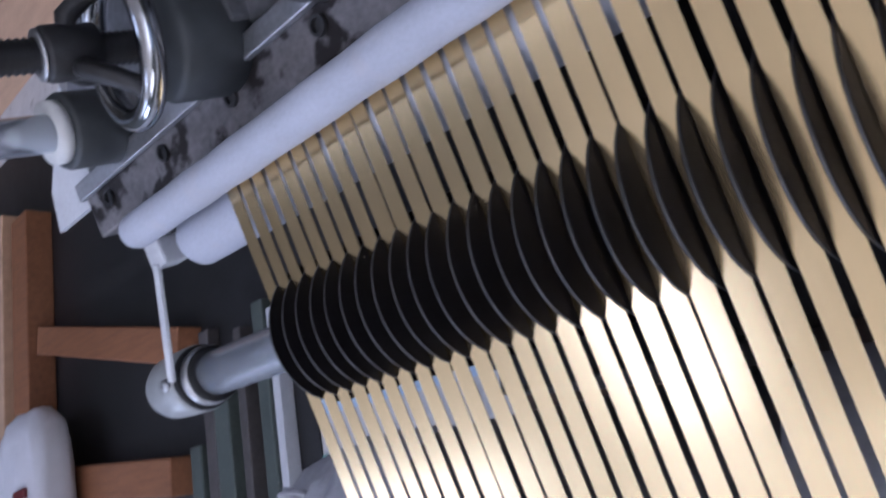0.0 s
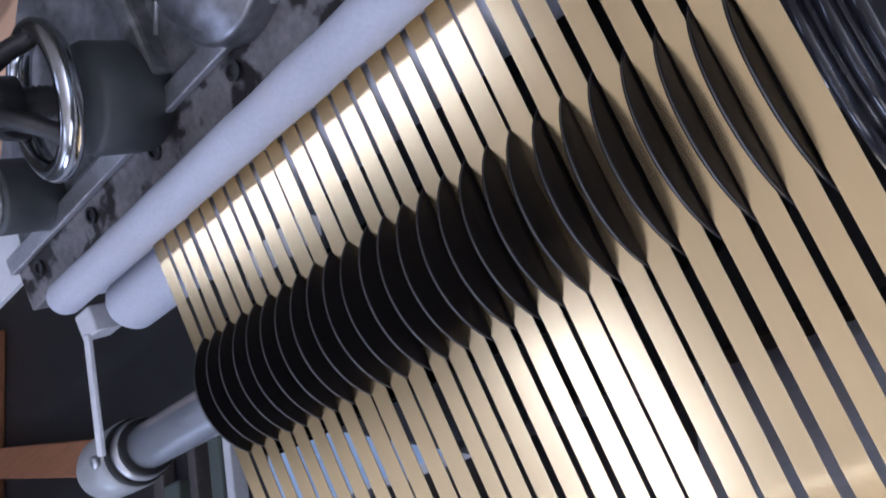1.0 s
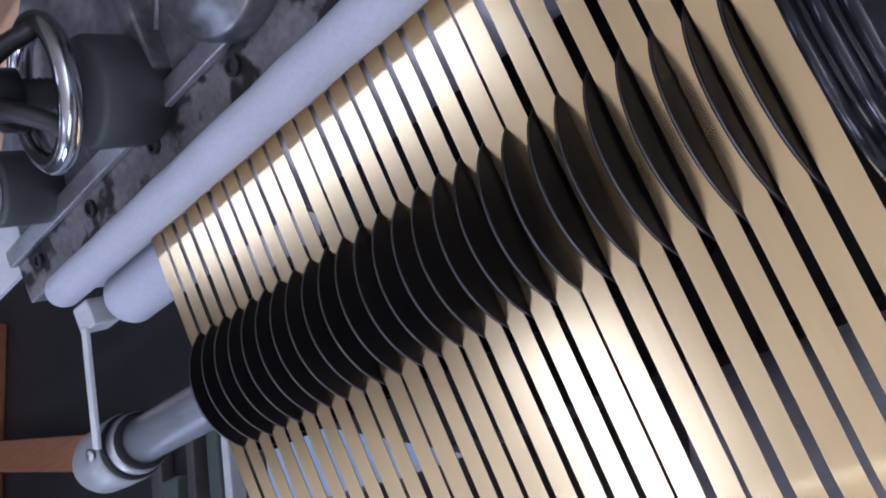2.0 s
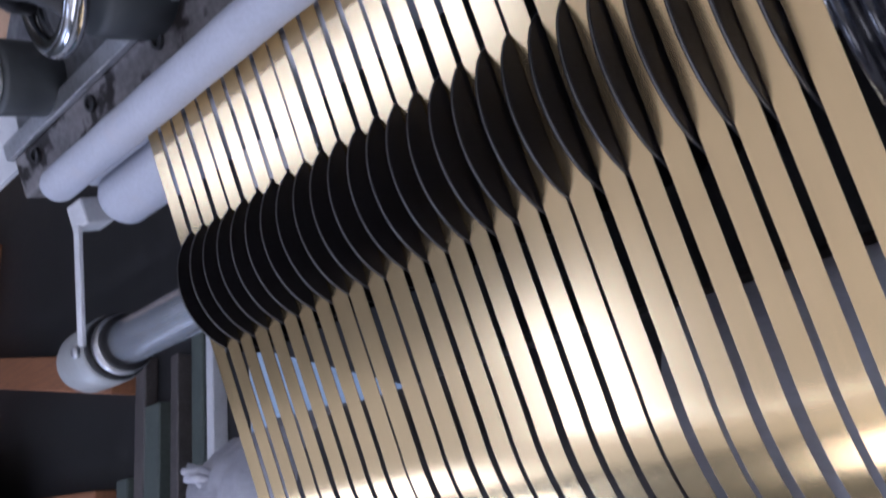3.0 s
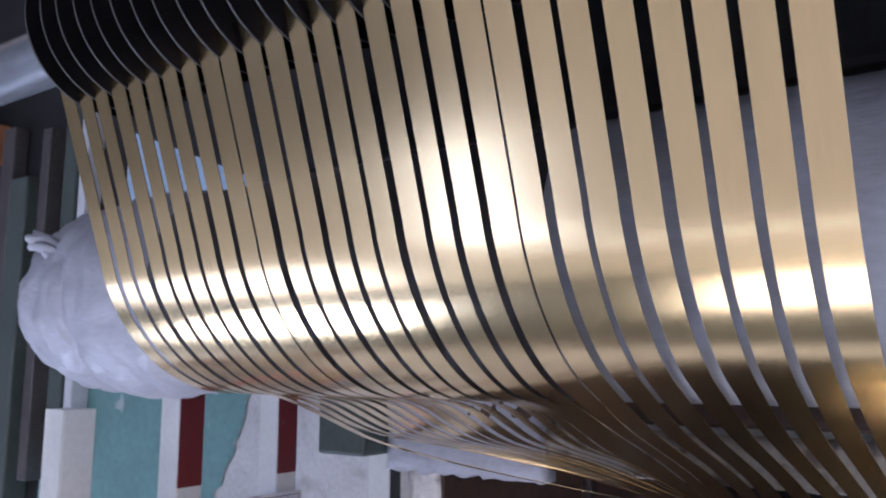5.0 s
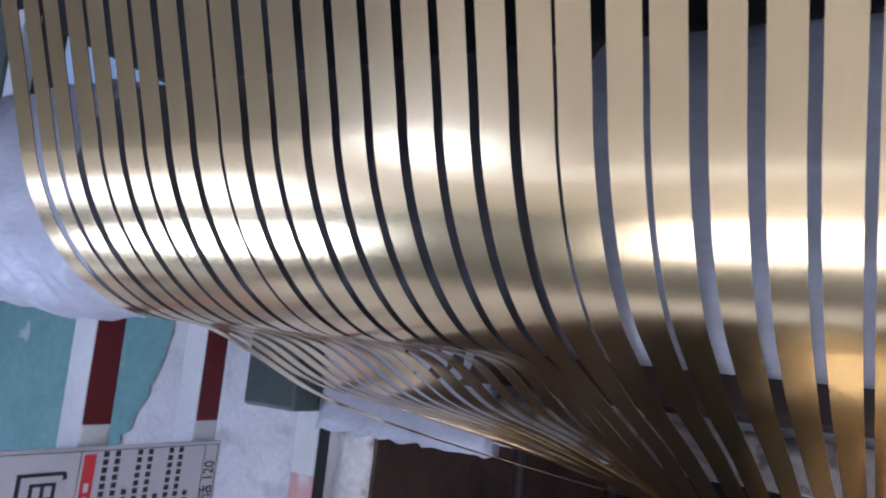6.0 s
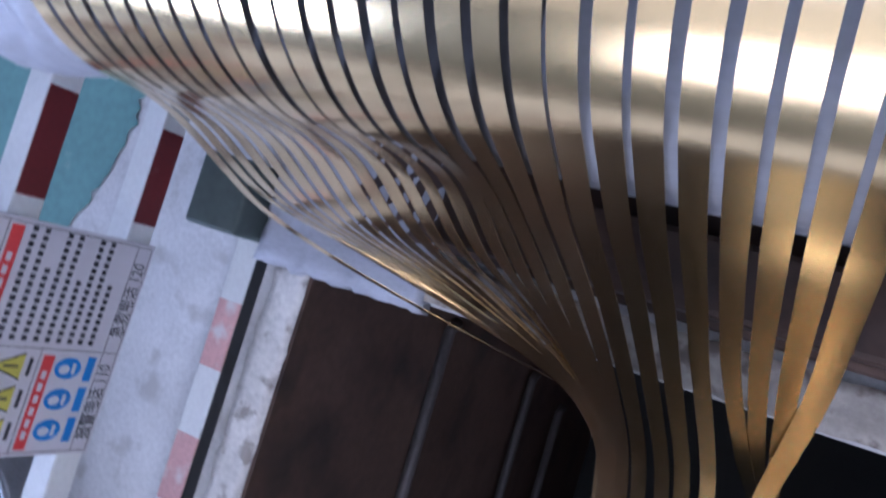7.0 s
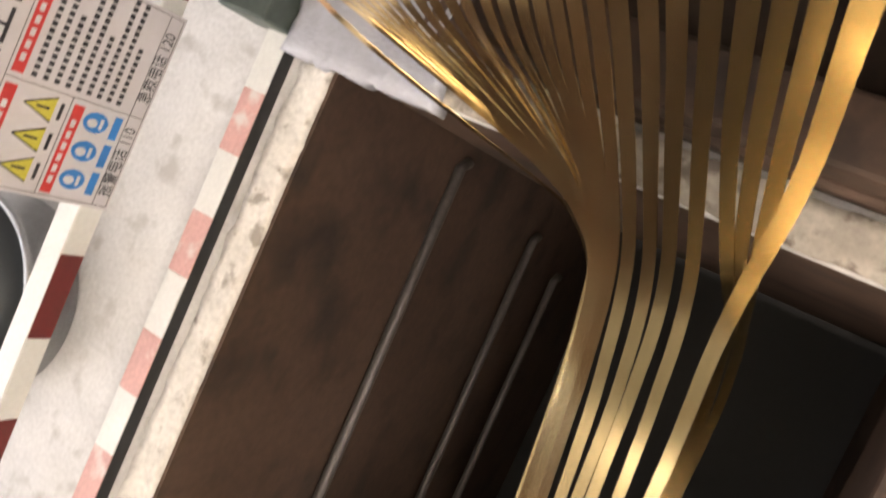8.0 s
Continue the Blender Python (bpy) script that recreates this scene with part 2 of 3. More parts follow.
# ---- the hall ----
def build_hall():
    bm = bmesh.new()
    a = [Vector(p) for p in ((-0.108, -0.68, 0), (1.0, -0.68, 0), (1.0, -2.75, 0))]
    d = a[0] + EDGE * 2.07
    x0, x1, y0, y1 = -9, 7, -6, 7
    o = [bm.verts.new(p) for p in ((x0, y0, 0), (x1, y0, 0), (x1, y1, 0), (x0, y1, 0))]
    i = [bm.verts.new(p) for p in (d, a[2], a[1], a[0])]
    for k in range(4):
        bm.faces.new((o[k], o[(k + 1) % 4], i[(k + 1) % 4], i[k]))
    tagged(finish("floor", bm, CONCRETE), "worn white concrete floor with stains and scuffs", "floor", kind="structure")
    bm = bmesh.new()
    rim = [Vector(v) for v in (d, a[2], a[1], a[0])]
    low = [v + Vector((0, 0, -2.3)) for v in rim]
    top = [bm.verts.new(v - Vector((0, 0, 0.001))) for v in rim]
    bot = [bm.verts.new(v) for v in low]
    for k in range(4):
        bm.faces.new((top[k], top[(k + 1) % 4], bot[(k + 1) % 4], bot[k]))
    tagged(finish("pit_wall", bm, PITWALL), "brown rusty steel lining of the looping pit", "pit wall", kind="structure")
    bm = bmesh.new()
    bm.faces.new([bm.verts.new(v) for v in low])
    tagged(finish("pit_floor", bm, PITDARK), "near-black floor of the looping pit", "pit floor", kind="structure")
    # unseen walls, kept dark to cut reflections, with window openings, and the roof with two skylights
    def wall(name, x0, x1, y0, y1, holes=()):
        bm = bmesh.new()
        if not holes:
            box(bm, x0, x1, y0, y1, 0, ROOF)
        else:
            xs = x0
            for h0, h1, low, high in holes:
                box(bm, xs, h0, y0, y1, 0, ROOF)
                box(bm, h0, h1, y0, y1, 0, low)
                box(bm, h0, h1, y0, y1, high, ROOF)
                xs = h1
            box(bm, xs, x1, y0, y1, 0, ROOF)
        tagged(finish(name, bm, WALLP), "unseen workshop wall, dark grey-green to cut reflections", "wall", kind="structure")
    # the second opening only makes room for the added pit fill
    wall("wall_south", -9, 7, -6.2, -6, ((-6.8, -4.0, 1.5, 3.1), (-1.2, 2.4, 2.0, 3.9)))
    wall("wall_north", -9, 7, 7, 7.2)
    wall("wall_west", -9.2, -9, -6.2, 7.2)
    bm = bmesh.new()
    # the opening here is made up for the added roof fill
    for b in ((-6.2, -4.6, 0, ROOF), (-4.6, -0.2, 0, 1.5), (-4.6, -0.2, 3.1, ROOF), (-0.2, 7.2, 0, ROOF)):
        box(bm, 7, 7.2, *b)
    tagged(finish("wall_east", bm, WALLP), "unseen workshop wall, dark grey-green to cut reflections", "wall", kind="structure")
    split, turn = -1.85, -1.6
    xs = sorted({-9.2, split, 7.2} | {v for k in SKYLIGHTS for v in k[:2]})
    ys = sorted({-6.2, turn, 7.2} | {v for k in SKYLIGHTS for v in k[2:4]})
    for name, mat, label, test in (("ceiling_east", CEIL, "cream roof panels with skylight openings", lambda x, y: x > split or y < turn), ("ceiling_west", ROOFDARK, "darker roof sheets with skylight openings", lambda x, y: x < split and y > turn)):
        bm = bmesh.new()
        for xa, xb in zip(xs, xs[1:]):
            for ya, yb in zip(ys, ys[1:]):
                if test((xa + xb) / 2, (ya + yb) / 2) and not any(k[0] <= xa and xb <= k[1] and k[2] <= ya and yb <= k[3] for k in SKYLIGHTS):
                    box(bm, xa, xb, ya, yb, ROOF, ROOF + 0.2)
        tagged(finish(name, bm, mat), label, "ceiling", kind="structure")


build_hall()


# ---- the strip run ----
GAPS = (6.5, 6, 6.5, 5, 6.5, 5, 6.5, 5.5, 3.5, 7, 4, 7, 6, 5.5, 6.5, 6, 6.5, 6, 3, 7.5, 4, 8, 8.5, 6, 6.5, 6)


def smooth(t):
    t = min(1, max(0, t))
    return t * t * (3 - 2 * t)


def strip_line(xc, k):
    """Centre line of one strip: flat run, wrap on the roller, then the free loop down into the pit."""
    rnd = random.Random(k)
    pts = [Vector((xc, y, WEB)) for y in (0.213, 0.185, 0.1, 0.0, -0.1, -0.17, -0.21)]
    # the tauter strips of the near side leave the arc sooner and stand further out
    taut = smooth((k - 13) / 6)
    lead = 66 - 18 * taut
    for i in range(23):
        a, r = lead * i / 22, BENDR + 0.0012
        pts.append(Vector((xc, BENDY - r * math.sin(radians(a)), BENDZ + r * math.cos(radians(a)))))
    # the strips draw together in the loop; those of the far side lie stacked
    deep = k in (0, 23, 24, 25)
    if k < 15:
        xb = 0.378 + 0.0017 * k
    elif k < 22:
        xb = (0.402, 0.411, 0.424, 0.437, 0.460, 0.486, 0.512)[k - 15]
    else:
        xb = (0.540, 0.575, 0.582, 0.602, 0.585)[k - 22]
    if k == 0:
        xb = 0.30
    xb += rnd.uniform(-0.003, 0.003)
    p0 = pts[-1]
    d0 = Vector((0, -math.cos(radians(lead)), -math.sin(radians(lead))))
    # a smooth fall to the bottom of the loop and up again on the far side
    sag = rnd.uniform(-0.002, 0.002) - 0.0055 * (21 - min(k, 21))
    back = LINE.inverted()
    ctrl = [p0, p0 + d0 * 0.09]
    loop = ((-0.600, 0.365, 0.15), (-0.644, 0.225, 0.5), (-0.725, 0.085, 0.9), (-0.845, -0.025, 1.0), (-1.0, -0.12, 1.0), (-1.35, -0.27, 1.0), (-1.75, -0.33, 1.0), (-2.15, -0.26, 0.8), (-2.5, -0.06, 0.5))
    if deep:
        # slack strips fall lower than their neighbours
        loop = ((-0.622, 0.300, 0.1), (-0.705, 0.050, 0.2), (-0.79, -0.28, 0.4), (-0.96, -0.58, 0.6), (-1.25, -0.76, 0.8), (-1.65, -0.78, 1.0), (-2.05, -0.62, 0.8), (-2.4, -0.28, 0.5))
    for i, (y, z, g) in enumerate(loop):
        out = 0.048 * taut * (0.55, 1.0, 1.1, 1.1, 0.8, 0.3, 0, 0, 0)[i]
        ctrl.append(back @ Vector((0, y - out, z + sag * g)))
    n = 8
    q = [ctrl[0]] + ctrl + [ctrl[-1]]
    line = []
    for j in range(len(ctrl) - 1):
        a, b, c, e = q[j], q[j + 1], q[j + 2], q[j + 3]
        for s in range(1, n + 1):
            t = s / n
            line.append(0.5 * ((2 * b) + (c - a) * t + (2 * a - 5 * b + 4 * c - e) * t * t + (3 * b - a - 3 * c + e) * t * t * t))
    reach = 0.0
    last = p0
    for v in line:
        reach += (Vector((0, v.y, v.z)) - Vector((0, last.y, last.z))).length
        last = v
        w = smooth((reach - 0.24) / 0.48)
        pts.append(Vector((xc + (xb - xc) * w + 0.002 * w * math.sin(7 * reach + 2 * k), v.y, v.z)))
    return pts


def build_strip(k):
    left = -PITCH if k == 0 else STATION[k - 1] + GAPS[k - 1] * 0.0005
    right = 26 * PITCH if k == 26 else STATION[k] - GAPS[k] * 0.0005
    if k == 0:
        left = -0.0235
    xc, wid, th = (left + right) / 2, right - left, 0.0007
    pts = strip_line(xc, k)
    twist = random.Random(k + 50).uniform(24, 36) * (0.13 if k < 11 else 0.34 if k < 19 else 0.1)
    bm = bmesh.new()
    rows = []
    for i, p in enumerate(pts):
        t = (pts[min(i + 1, len(pts) - 1)] - pts[max(i - 1, 0)]).normalized()
        w = Vector((1, 0, 0)) - t * t.x
        w.normalize()
        if i > 30:
            # strips of the far side turn on edge where they crowd together
            u = (i - 30) / (len(pts) - 31)
            turn = radians(twist) * smooth(u / 0.14) * (1 + 0.9 * smooth((u - 0.2) / 0.2))
            w = Matrix.Rotation(turn, 3, t) @ w
        n = w.cross(t)
        rows.append([bm.verts.new(p + w * (wid / 2) * sx + n * (th / 2) * sz) for sx, sz in ((-1, -1), (1, -1), (1, 1), (-1, 1))])
    for a, b in zip(rows, rows[1:]):
        for c in range(4):
            f = bm.faces.new((a[c], a[(c + 1) % 4], b[(c + 1) % 4], b[c]))
            f.smooth = c % 2 == 0
    bm.faces.new(rows[0])
    bm.faces.new(rows[-1])
    for e in bm.edges:
        if len(e.link_faces) == 2 and e.link_faces[0].smooth != e.link_faces[1].smooth:
            e.smooth = False
    ob = finish("brass_strip", bm, BRASS)
    ob.matrix_world = LINE
    return tagged(ob, "shiny slit brass strip running over the rollers into the pit", "metal strip", "slit brass strips")


for k in range(27):
    build_strip(k)


def separator_shaft():
    base = empty("separator_shaft", LINE @ Matrix.Translation((0.3, 0, 0.5545)), "polished steel shaft with thin black separator discs", "shaft")
    z = 0.5545
    inv = Matrix.Translation((-0.3, 0, -z))
    bm = bmesh.new()
    lathe(bm, [(0.027, -0.30), (0.029, -0.298), (0.029, 0.72), (0.027, 0.722)], inv @ along_x(0, 0, z), 64)
    part("shaft", bm, CHROME, base, "bright polished steel shaft", True)
    R = 0.0787
    me = rim_me = None
    for k in range(26):
        if me is None:
            bm = bmesh.new()
            lathe(bm, [(0.0292, -0.0014), (R - 0.0002, -0.0014), (R - 0.0002, 0.0014), (0.0292, 0.0014)], along_x(0, 0, 0), 96, True)
            d = part("disc", bm, DISC, base)
            me = d.data
            bm = bmesh.new()
            lathe(bm, [(R - 0.0006, -0.0007), (R, -0.0005), (R, 0.0005), (R - 0.0006, 0.0007)], along_x(0, 0, 0), 96, True)
            r = part("rim", bm, RIM, d, "bright worn edge of the disc", True)
            rim_me = r.data
        else:
            d = new("disc", me)
            d.parent = base
            r = new("rim", rim_me)
            r.parent = d
        d.location = (STATION[k] - 0.3, 0, 0)
    return base


separator_shaft()


def shaft_bearing():
    b = empty("bearing_cap", LINE @ Matrix.Translation((-0.327, 0, 0.5545)), "grey cast bearing cap closing the shaft's end", "bearing")
    bm = bmesh.new()
    lathe(bm, [(0.012, -0.068), (0.027, -0.066), (0.038, -0.058), (0.0435, -0.042), (0.045, -0.01), (0.0455, 0.03), (0.042, 0.034)], along_x(0, 0, 0), 56)
    part("cap", bm, CASTCAP, b, "", True)
    bm = bmesh.new()
    lathe(bm, [(0.030, 0.034), (0.0425, 0.034), (0.044, 0.038), (0.0425, 0.046), (0.030, 0.046)], along_x(0, 0, 0), 56)
    part("seal_ring", bm, RUBBER, b, "black rubber seal ring", True)
    bm = bmesh.new()
    lathe(bm, [(0.030, 0.046), (0.039, 0.046), (0.040, 0.050), (0.039, 0.060), (0.030, 0.060)], along_x(0, 0, 0), 56)
    part("collar", bm, ZINC, b, "bright steel collar", True)
    bm = bmesh.new()
    lathe(bm, [(0.028, 0.060), (0.036, 0.060), (0.037, 0.064), (0.036, 0.070), (0.028, 0.070)], along_x(0, 0, 0), 56)
    part("seal_ring", bm, RUBBER, b, "black rubber seal ring", True)
    bm = bmesh.new()
    lathe(bm, [(0.0085, 0.0), (0.0085, 0.006), (0.007, 0.008)], Matrix.Translation((0.022, 0.008, 0.043)), 16)
    part("bolt", bm, ZINC, b, "", True)
    # arm that links the cap to the clamp under the felt roller
    a = empty("link_arm", LINE @ Matrix.Translation((-0.3, 0, 0.6)), "thin white flat arm holding the shaft's bearing", "arm")
    bm = bmesh.new()
    pts = [Vector((0.02, 0.01, 0.004)), Vector((0.062, 0.155, -0.012))]
    t = (pts[1] - pts[0])
    m = Matrix.Translation((pts[0] + pts[1]) / 2) @ t.to_track_quat("Y", "Z").to_matrix().to_4x4()
    box(bm, -0.0065, 0.0065, -t.length / 2, t.length / 2, -0.003, 0.003, 0.0015, m)
    part("arm_bar", bm, WHITEBAR, a)
    bm = bmesh.new()
    box(bm, 0.045, 0.085, 0.150, 0.185, -0.05, -0.012, 0.003)
    part("clamp", bm, WHITEBAR, a, "white block clamp")


shaft_bearing()


# ---- rollers ----
def felt_roller(name, y, z, r, x0, x1, label):
    o = empty(name, LINE @ Matrix.Translation(((x0 + x1) / 2, y, z)), label, "roller")
    h = (x1 - x0) / 2
    bm = bmesh.new()
    prof = [(r * 0.6, -h), (r * 0.9, -h + 0.001), (r, -h + 0.008)]
    n = 24
    for i in range(n + 1):
        prof.append((r + 0.0006 * math.sin(i * 2.7), -h + 0.02 + (2 * h - 0.04) * i / n))
    prof += [(r, h - 0.008), (r * 0.9, h)]
    lathe(bm, prof, along_x(0, 0, 0), 48)
    part("sleeve", bm, FELT, o, "", True)
    bm = bmesh.new()
    lathe(bm, [(r * 0.35, -h - 0.012), (r * 0.4, -h - 0.01), (r * 0.4, h + 0.03)], along_x(0, 0, 0), 24)
    part("journal", bm, DARK, o, "", True)
    return o


felt_roller("felt_roller", 0.193, 0.6232, 0.0215, -0.197, 0.95, "slim pinch roller in a pale blue-white felt sleeve")
felt_roller("support_roller", 0.160, 0.564, 0.034, -0.165, 0.95, "thicker support roller in pale felt under the strips")
bm = bmesh.new()
box(bm, -0.185, 0.95, 0.186, 0.215, 0.560, 0.590, 0.004)
tagged(finish("roller_bar", bm, FELT), "pale padded bar under the pinch roller", "bar").matrix_world = LINE


def loop_roller():
    o = empty("wrapped_roller", LINE @ Matrix.Translation((0.3, ROLLY, ROLLZ)), "large turning roller wrapped in white plastic film", "roller")
    bm = bmesh.new()
    R = ROLLR - 0.0008
    prof = [(0.03, -0.545), (0.052, -0.540), (0.074, -0.526), (0.089, -0.505), (0.098, -0.48), (0.103, -0.455), (0.104, -0.438), (0.100, -0.430), (0.107, -0.422), (0.109, -0.40), (0.108, -0.375), (0.106, -0.35), (R, -0.33)]
    for i in range(1, 41):
        prof.append((R, -0.33 + 0.66 * i / 40))
    prof += [(R + 0.004, 0.345), (R + 0.006, 0.40), (R + 0.003, 0.47), (0.09, 0.5), (0.03, 0.51)]
    prof = [(r * R / 0.1017 if h < -0.34 else r, h - 0.085 * min(1, (-0.36 - h) / 0.12) if h < -0.36 else h) for r, h in prof]
    seg = 96
    fine = []
    for a, b in zip(prof, prof[1:]):
        cut = 1 if abs(a[0] - b[0]) < 1e-6 else 5
        fine += [(a[0] + (b[0] - a[0]) * i / cut, a[1] + (b[1] - a[1]) * i / cut) for i in range(cut)]
    prof = fine + [prof[-1]]
    lathe(bm, prof, along_x(0, 0, 0), seg)
    for v in bm.verts:
        if v.co.x < -0.332 or v.co.x > 0.34:
            n = noise.noise(Vector((v.co.x * 30, v.co.y * 22, v.co.z * 22)))
            ra = Vector((0, v.co.y, v.co.z))
            fold = abs(noise.noise(Vector((v.co.x * 75 + 2 * n, v.co.y * 16, v.co.z * 16))))
            crease = abs(noise.noise(Vector((v.co.x * 18, v.co.y * 60, v.co.z * 60))))
            v.co += ra.normalized() * (0.010 * fold + 0.006 * crease * (1 if ra.length < 0.10 else 0.4) - 0.003)
            v.co += ra.normalized() * n * 0.005 + Vector((n * 0.008, 0, 0)) * (1 if ra.length < 0.09 else 0.2)
    shell = bmesh.new()
    lathe(shell, [(R + 0.0002, -0.325 + 0.445 * i / 12) for i in range(13)], along_x(0, 0, 0), seg)
    part("roller_shell", shell, SHELL, o, "darker section of the roller face", True)
    part("film_wrap", bm, WRAP, o, "wrinkled white plastic film", True)
    # twisted ends of the film
    bm = bmesh.new()
    for j in range(5):
        a = j * 1.3
        kx = -0.085
        tube_path(bm, [(kx - 0.430, 0.071 + 0.004 * math.cos(a), 0.064 + 0.004 * math.sin(a)), (kx - 0.445, 0.083 + 0.010 * math.cos(a), 0.079 + 0.007 * math.sin(a)), (kx - 0.452, 0.092 + 0.008 * math.cos(a + 1), 0.086 + 0.010 * math.sin(a + 1)), (kx - 0.462, 0.086 + 0.006 * math.sin(a), 0.078)], 0.006, 7)
    part("film_knot", bm, WRAP, o, "knotted end of the film", True)
    bm = bmesh.new()
    lathe(bm, [(0.022, -0.60), (0.024, -0.598), (0.024, 0.68)], along_x(0, 0, 0), 32)
    part("axle", bm, DARK, o, "", True)


loop_roller()


# ---- the slitter stand ----
def slitter_stand():
    o = empty("slitter_stand", LINE @ Matrix.Translation((0.3, 0.45, 0)), "worn grey cast slitter stand with rusty front beam", "machine")
    inv = Matrix.Translation((-0.3, -0.45, 0))
    plan = ((-0.29, 0.289), (-0.275, 0.40), (-0.10, 0.53), (0.08, 0.64), (0.97, 0.66), (0.97, 0.289))

    def prism(z0, z1, inset, sag):
        bm = bmesh.new()
        lo = [bm.verts.new(inv @ Vector((x, y, z0))) for x, y in plan]
        hi = [bm.verts.new(inv @ Vector((x + (0.3 - x) * inset, y + (0.45 - y) * inset, z1 - sag * max(0, y - 0.33)))) for x, y in plan]
        bm.faces.new(lo)
        bm.faces.new(hi)
        for i in range(len(plan)):
            bm.faces.new((lo[i], lo[(i + 1) % len(plan)], hi[(i + 1) % len(plan)], hi[i]))
        bmesh.ops.bevel(bm, geom=list(bm.edges), offset=0.006, segments=2, affect="EDGES", profile=0.5)
        return bm

    part("bed", prism(0.10, 0.586, 0.0, 0.0), HOUSING, o)
    part("top_casting", prism(0.586, 0.612, 0.03, 0.03), HOUSING, o, "scuffed bare casting with pale smears")
    for x0, x1 in ((0.10, 0.13), (0.40, 0.43), (0.66, 0.69)):
        bm = bmesh.new()
        box(bm, x0, x1, 0.30, 0.60, 0.60, 0.632, 0.006, inv)
        part("rib", bm, HOUSING, o)
    bm = bmesh.new()
    box(bm, -0.30, 0.97, 0.2165, 0.2865, 0.575, 0.612, 0.003, inv)
    part("front_beam", bm, RUSTY, o, "chipped and rusty steel beam")
    bm = bmesh.new()
    box(bm, -0.30, 0.97, 0.268, 0.2905, 0.6125, 0.622, 0.002, inv)
    part("guide_strip", bm, ZINC, o, "scratched bright guide strip")
    for x in (-0.24, -0.09, 0.06, 0.21, 0.36, 0.51, 0.66):
        bm = bmesh.new()
        lathe(bm, [(0.006, 0.6), (0.010, 0.6125), (0.010, 0.616), (0.0065, 0.6165), (0.006, 0.613)], inv @ Matrix.Translation((x, 0.252, 0)), 20)
        part("bolt", bm, DARK, o)
    bm = bmesh.new()
    v = [inv @ Vector(p) for p in ((-0.27, 0.262, 0.606), (-0.42, 0.262, 0.606), (-0.40, 0.315, 0.606), (-0.27, 0.42, 0.606))]
    lo = [bm.verts.new(p - Vector((0, 0, 0.008))) for p in v]
    hi = [bm.verts.new(p) for p in v]
    bm.faces.new(lo)
    bm.faces.new(hi)
    for i in range(4):
        bm.faces.new((lo[i], lo[(i + 1) % 4], hi[(i + 1) % 4], hi[i]))
    part("end_plate", bm, WHITEBAR, o, "pale pointed end plate")
    # round cover with a nozzle
    bm = bmesh.new()
    c = inv @ Matrix.Translation((0.255, 0.335, 0))
    lathe(bm, [(0.075, 0.60), (0.075, 0.635), (0.071, 0.642), (0.062, 0.644), (0.058, 0.655), (0.03, 0.660)], c, 40)
    part("round_cover", bm, HOUSING, o, "", True)
    bm = bmesh.new()
    lathe(bm, [(0.010, -0.035), (0.017, -0.033), (0.017, 0.02), (0.02, 0.022), (0.02, 0.04)], inv @ Matrix.Translation((0.195, 0.362, 0.632)) @ Euler((radians(70), 0, radians(65))).to_matrix().to_4x4(), 24)
    part("nozzle", bm, DARK, o, "", True)
    bm = bmesh.new()
    tube_path(bm, [inv @ Vector((0.14, 0.335, 0.622)), inv @ Vector((0.20, 0.42, 0.618)), inv @ Vector((0.24, 0.50, 0.60))], 0.0022, 8)
    part("oil_line", bm, ZINC, o, "", True)
    return o


slitter_stand()


def handwheel(m):
    o = empty("handwheel", LINE @ m, "chrome handwheel on a black threaded spindle", "handwheel")
    bm = bmesh.new()
    R, r, n, q = 0.066, 0.0115, 64, 14
    ring = []
    for i in range(n):
        a = 2 * math.pi * i / n
        ring.append([bm.verts.new(((R + r * math.cos(2 * math.pi * j / q)) * math.cos(a), (R + r * math.cos(2 * math.pi * j / q)) * math.sin(a), r * math.sin(2 * math.pi * j / q))) for j in range(q)])
    for i in range(n):
        for j in range(q):
            bm.faces.new((ring[i][j], ring[(i + 1) % n][j], ring[(i + 1) % n][(j + 1) % q], ring[i][(j + 1) % q]))
    part("rim", bm, POLISH, o, "polished chrome rim", True)
    for i in range(3):
        a = radians(35 + 120 * i)
        c, s = math.cos(a), math.sin(a)
        bm = bmesh.new()
        tube_path(bm, [(0.015 * c, 0.015 * s, 0.046), (0.030 * c - 0.006 * s, 0.030 * s + 0.006 * c, 0.044), (0.045 * c - 0.009 * s, 0.045 * s + 0.009 * c, 0.026), (0.056 * c - 0.006 * s, 0.056 * s + 0.006 * c, 0.008), (0.067 * c, 0.067 * s, 0.0)], 0.0095, 10)
        part("spoke", bm, DARK, o, "", True)
    bm = bmesh.new()
    lathe(bm, [(0.016, 0.022), (0.025, 0.024), (0.025, 0.066), (0.023, 0.070), (0.016, 0.071)], Matrix.Identity(4), 36)
    part("hub", bm, DARK, o, "", True)
    bm = bmesh.new()
    lathe(bm, [(0.016, 0.0712), (0.0225, 0.0712), (0.0225, 0.0735), (0.016, 0.074)], Matrix.Identity(4), 32)
    part("washer", bm, ZINC, o, "bright steel washer", True)
    bm = bmesh.new()
    prof = []
    for i in range(46):
        z = -0.06 + i * 0.006
        prof += [(0.0138, z), (0.0158, z + 0.003)]
    lathe(bm, prof, Matrix.Identity(4), 28)
    part("spindle", bm, DARK, o, "black threaded spindle", True)
    bm = bmesh.new()
    lathe(bm, [(0.056, -0.105), (0.056, -0.040), (0.052, -0.032), (0.03, -0.029), (0.018, -0.022)], Matrix.Identity(4), 48)
    part("boss", bm, GREYCYL, o, "dull grey round boss", True)


handwheel(pose(0.056, 0.312, 0.705, -5, -8, 20))


